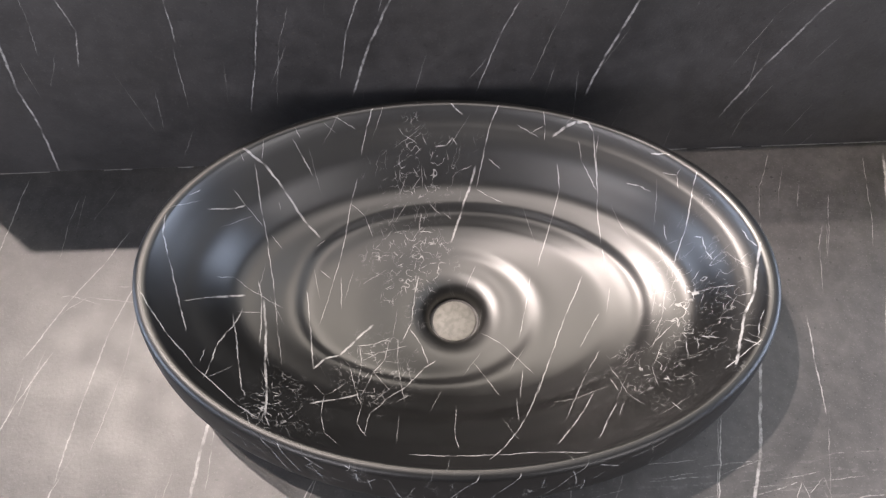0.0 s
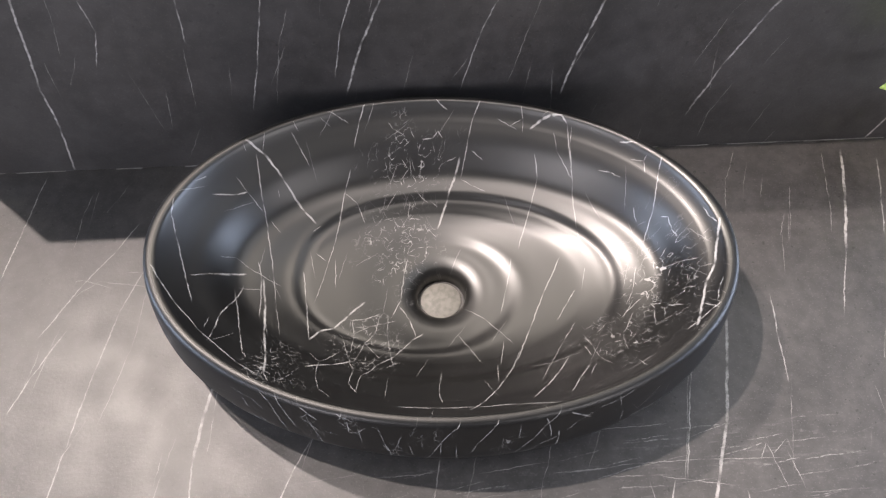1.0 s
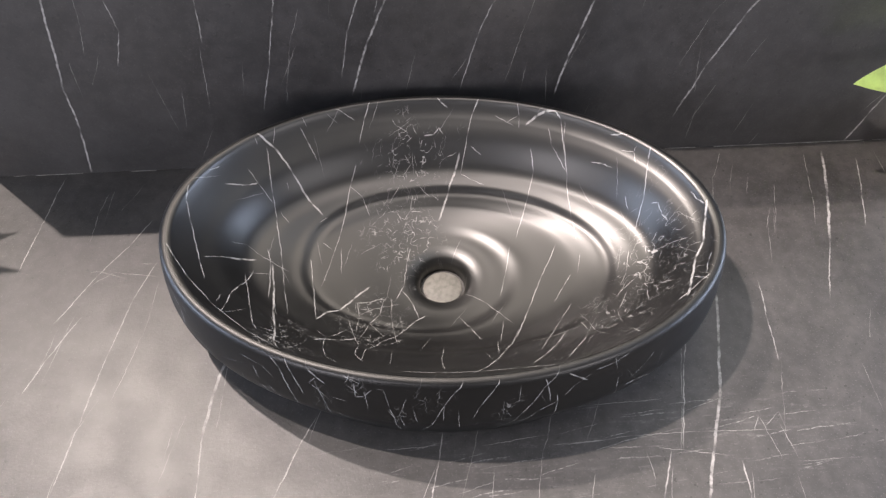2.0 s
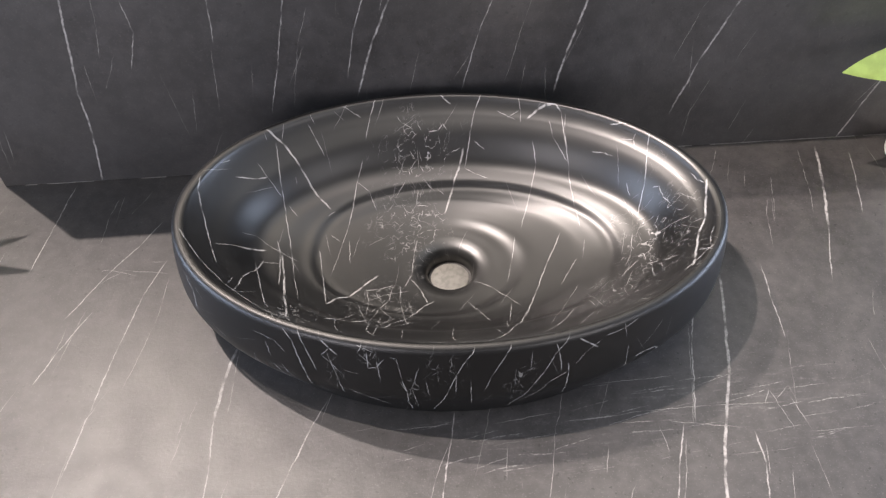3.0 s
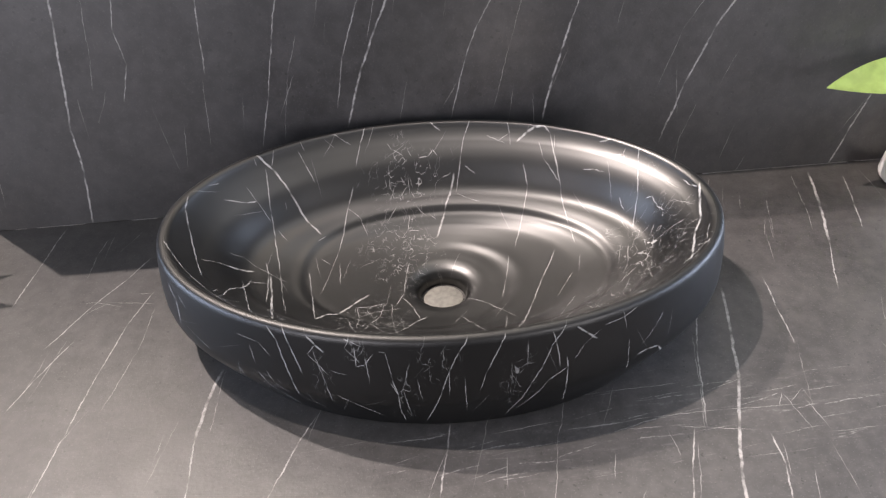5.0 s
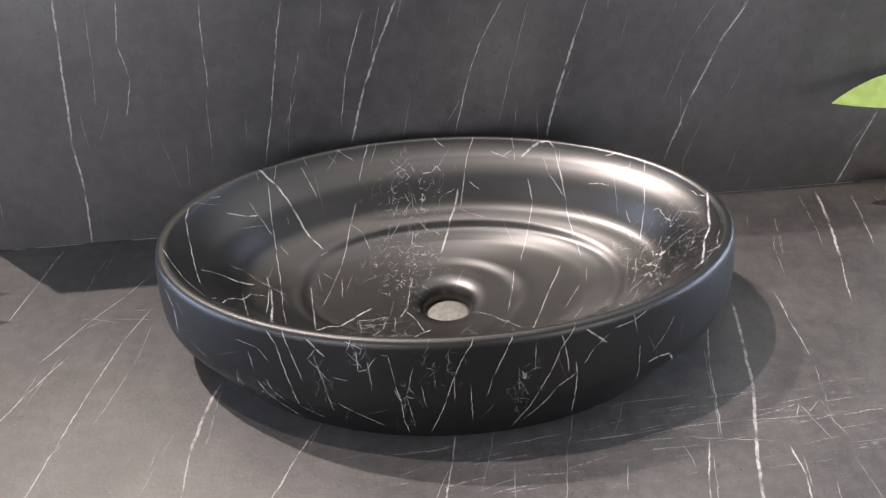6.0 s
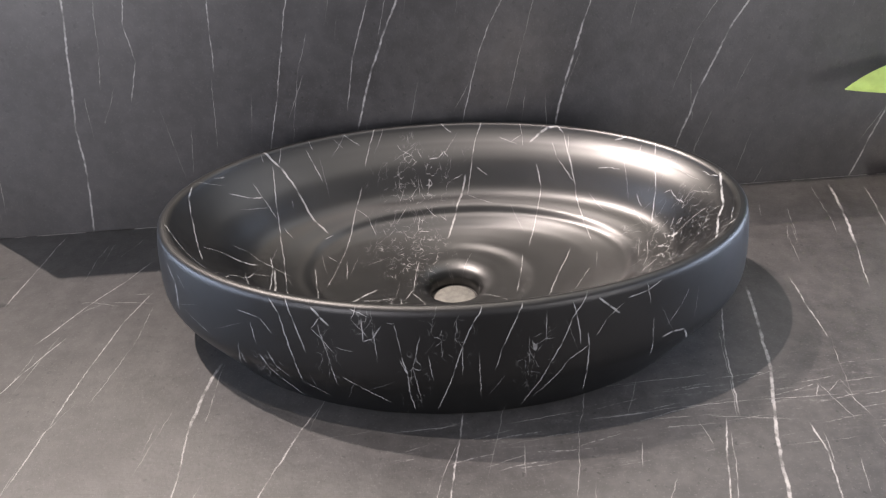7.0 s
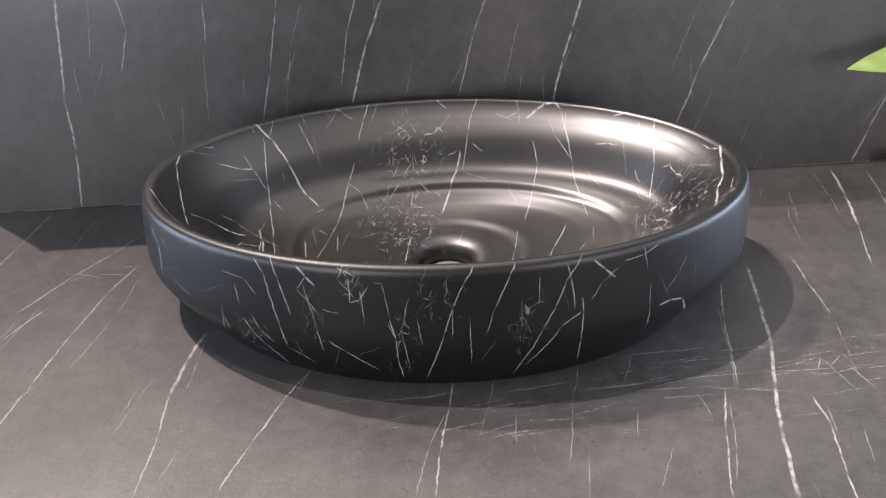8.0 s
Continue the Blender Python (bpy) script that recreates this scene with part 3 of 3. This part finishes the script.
def swirl_lift(a, degrees):
    """Height that the swirl adds on the ring of half length a."""
    lift = 0.0
    for turn in (-360, 0, 360, 720):
        q = degrees + turn
        if SWIRL[0][0] < q < SWIRL[-1][0]:
            edge, half, high = (np.interp([q - 8, q, q + 8], [r[0] for r in SWIRL], [r[k] for r in SWIRL]).mean() for k in (1, 2, 3))
            u = (a - edge) / half
            lift += high * u * math.exp(-u * u / 2)
    return lift * min(1.0, max(0.0, (0.2895 - a) / 0.012)) * min(1.0, max(0.0, (a - 0.045) / 0.02))


OUTER = [(0.262, 0.0004), (0.2705, 0.0095), (0.2845, 0.0245), (0.2962, 0.0370), (0.3042, 0.0465), (0.3086, 0.0550), (0.3102, 0.0635), (0.3104, 0.0730), (0.3098, 0.0850),
         (0.3082, 0.1020), (0.3058, 0.1180), (0.3044, 0.1245)]


def wash_basin():
    root = tagged(new("wash_basin"), "oval black marble-look ceramic vessel basin with white veins on the counter", "washbasin")
    root.matrix_basis = pose(-0.002, 0.003, 0, 0, 0, -3.7)
    out = [(p.x, 0.2000 - (0.3 - p.x) * 0.36, p.y) for p in smooth_curve([(a + 0.0015, z, 0) for a, z in OUTER], 4)]
    lip = [(0.3050, 0.2012, 0.1278), (0.3033, 0.1996, 0.1300), (0.3004, 0.1972, 0.1313), (0.2970, 0.1944, 0.1314), (0.2938, 0.1921, 0.1306)]
    inn = [(p.x, depth_of(p.x), p.y) for p in smooth_curve([(a * 1.005, z, 0) for a, z in INNER], 6)]
    around = 192
    bm = lathe([*out, *lip, *inn], around)
    bm.verts.ensure_lookup_table()
    for row, (half, _, _) in enumerate(inn, len(out) + len(lip)):
        if half > 0.045:
            for k in range(around):
                bm.verts[row * around + k].co.z += swirl_lift(half, 360 * k / around)
    bm.faces.ensure_lookup_table()
    first_inner = (len(out) + 3) * around
    for k, f in enumerate(bm.faces):
        f.material_index = 1 if k >= first_inner else 0
    part("basin_body", bm, [MAT_SHELL, MAT_BOWL], root)
    disc = lathe([(0.0234, 0.0234, 0.0004), (0.0234, 0.0234, 0.0010), (0.0228, 0.0228, 0.0015), (0.004, 0.004, 0.0016)], 48, close_end=True)
    part("drain_disc", disc, MAT_PAPER, root, "pale grey-beige disc in the round drain hole")
    return root


wash_basin()


# ---- plants ----
def leaf_mesh(length, width, droop, fold, bm, m):
    """A pointed leaf along +x with a folded midrib, both faces, placed by m."""
    rows = []
    n = 14
    for k in range(n + 1):
        t = k / n
        half = width * 0.5 * (math.sin(math.pi * min(1, t ** 0.75)) ** 0.85 if 0 < t < 1 else 0.02)
        z = -droop * t * t
        rows.append([bm.verts.new(m @ Vector((length * t, half * s, z + fold * half * abs(s)))) for s in (-1, -0.5, 0, 0.5, 1)])
    for a, b in zip(rows, rows[1:]):
        for j in range(4):
            bm.faces.new((a[j], a[j + 1], b[j + 1], b[j]))
    bmesh.ops.solidify(bm, geom=bm.faces[:], thickness=0.0006)
    return bm


def tube(points, radius, bm=None):
    bm = bm or bmesh.new()
    rows = []
    pts = smooth_curve(points, 5)
    for k, p in enumerate(pts):
        way = (pts[min(k + 1, len(pts) - 1)] - pts[max(k - 1, 0)]).normalized()
        side = way.orthogonal().normalized()
        up = way.cross(side)
        rows.append([bm.verts.new(p + radius * (math.cos(q) * side + math.sin(q) * up)) for q in (2 * math.pi * i / 8 for i in range(8))])
    for a, b in zip(rows, rows[1:]):
        for i in range(8):
            bm.faces.new((a[i], a[(i + 1) % 8], b[(i + 1) % 8], b[i]))
    return bm


def potted_plant(x, y, leaves, label, leaf_mat, pot_height):
    """leaves: (tip, root on the stem, width, droop, twist in degrees)."""
    root = tagged(new("potted_plant"), label, "plant")
    root.location = (x, y, 0)
    h = pot_height
    prof = smooth_curve([(0.044, 0.0, 0), (0.050, 0.003, 0), (0.050, h * 0.15, 0), (0.044, h * 0.6, 0), (0.042, h, 0)], 4)
    skin = [(p.x, p.x, p.y) for p in prof]
    pot = part("pot", lathe([*skin, (0.038, 0.038, h), (0.038, 0.038, h - 0.012)], 48), MAT_POT, root, "white glazed ceramic pot")
    part("soil", lathe([(0.0378, 0.0378, h - 0.014), (0.02, 0.02, h - 0.011)], 32, close_end=True), MAT_SOIL, pot)
    for tip, base, width, droop, turn in leaves:
        tip, base = Vector(tip) - root.location, Vector(base) - root.location
        part("stem", tube([(0, 0, h - 0.012), base * 0.5 + Vector((0, 0, h * 0.45)), base], 0.0016), MAT_STEM, root)
        way = tip + Vector((0, 0, droop)) - base
        m = Matrix.Translation(base) @ way.to_track_quat("X", "Z").to_matrix().to_4x4() @ pose(0, 0, 0, turn)
        part("leaf", leaf_mesh(way.length, width, droop, 0.25, bmesh.new(), m), leaf_mat, root)
    return root


potted_plant(0.676, 0.168, [((0.506, 0.167, 0.152), (0.665, 0.165, 0.163), 0.062, 0.003, -22), ((0.80, 0.10, 0.22), (0.72, 0.18, 0.20), 0.05, 0.02, 0),
                          ((0.665, 0.19, 0.32), (0.69, 0.185, 0.22), 0.05, 0.02, 0), ((0.78, 0.28, 0.28), (0.71, 0.2, 0.2), 0.05, 0.02, 0),
                          ((0.72, 0.08, 0.27), (0.70, 0.17, 0.2), 0.045, 0.02, 0)],
             "leafy plant with lime-green pointed leaves in white pot", MAT_LEAF, 0.10)
potted_plant(-0.80, 0.155, [((-0.607, 0.150, 0.30), (-0.70, 0.155, 0.27), 0.018, 0.01, 0), ((-0.625, 0.205, 0.30), (-0.72, 0.170, 0.28), 0.018, 0.01, 0),
                           ((-0.640, 0.090, 0.30), (-0.71, 0.125, 0.26), 0.018, 0.01, 0), ((-0.88, 0.05, 0.22), (-0.82, 0.11, 0.18), 0.03, 0.01, 0),
                           ((-0.86, 0.2, 0.24), (-0.81, 0.14, 0.19), 0.03, 0.01, 0)],
             "small plant with narrow pointed green leaves in white pot", MAT_LEAF_DARK, 0.09)
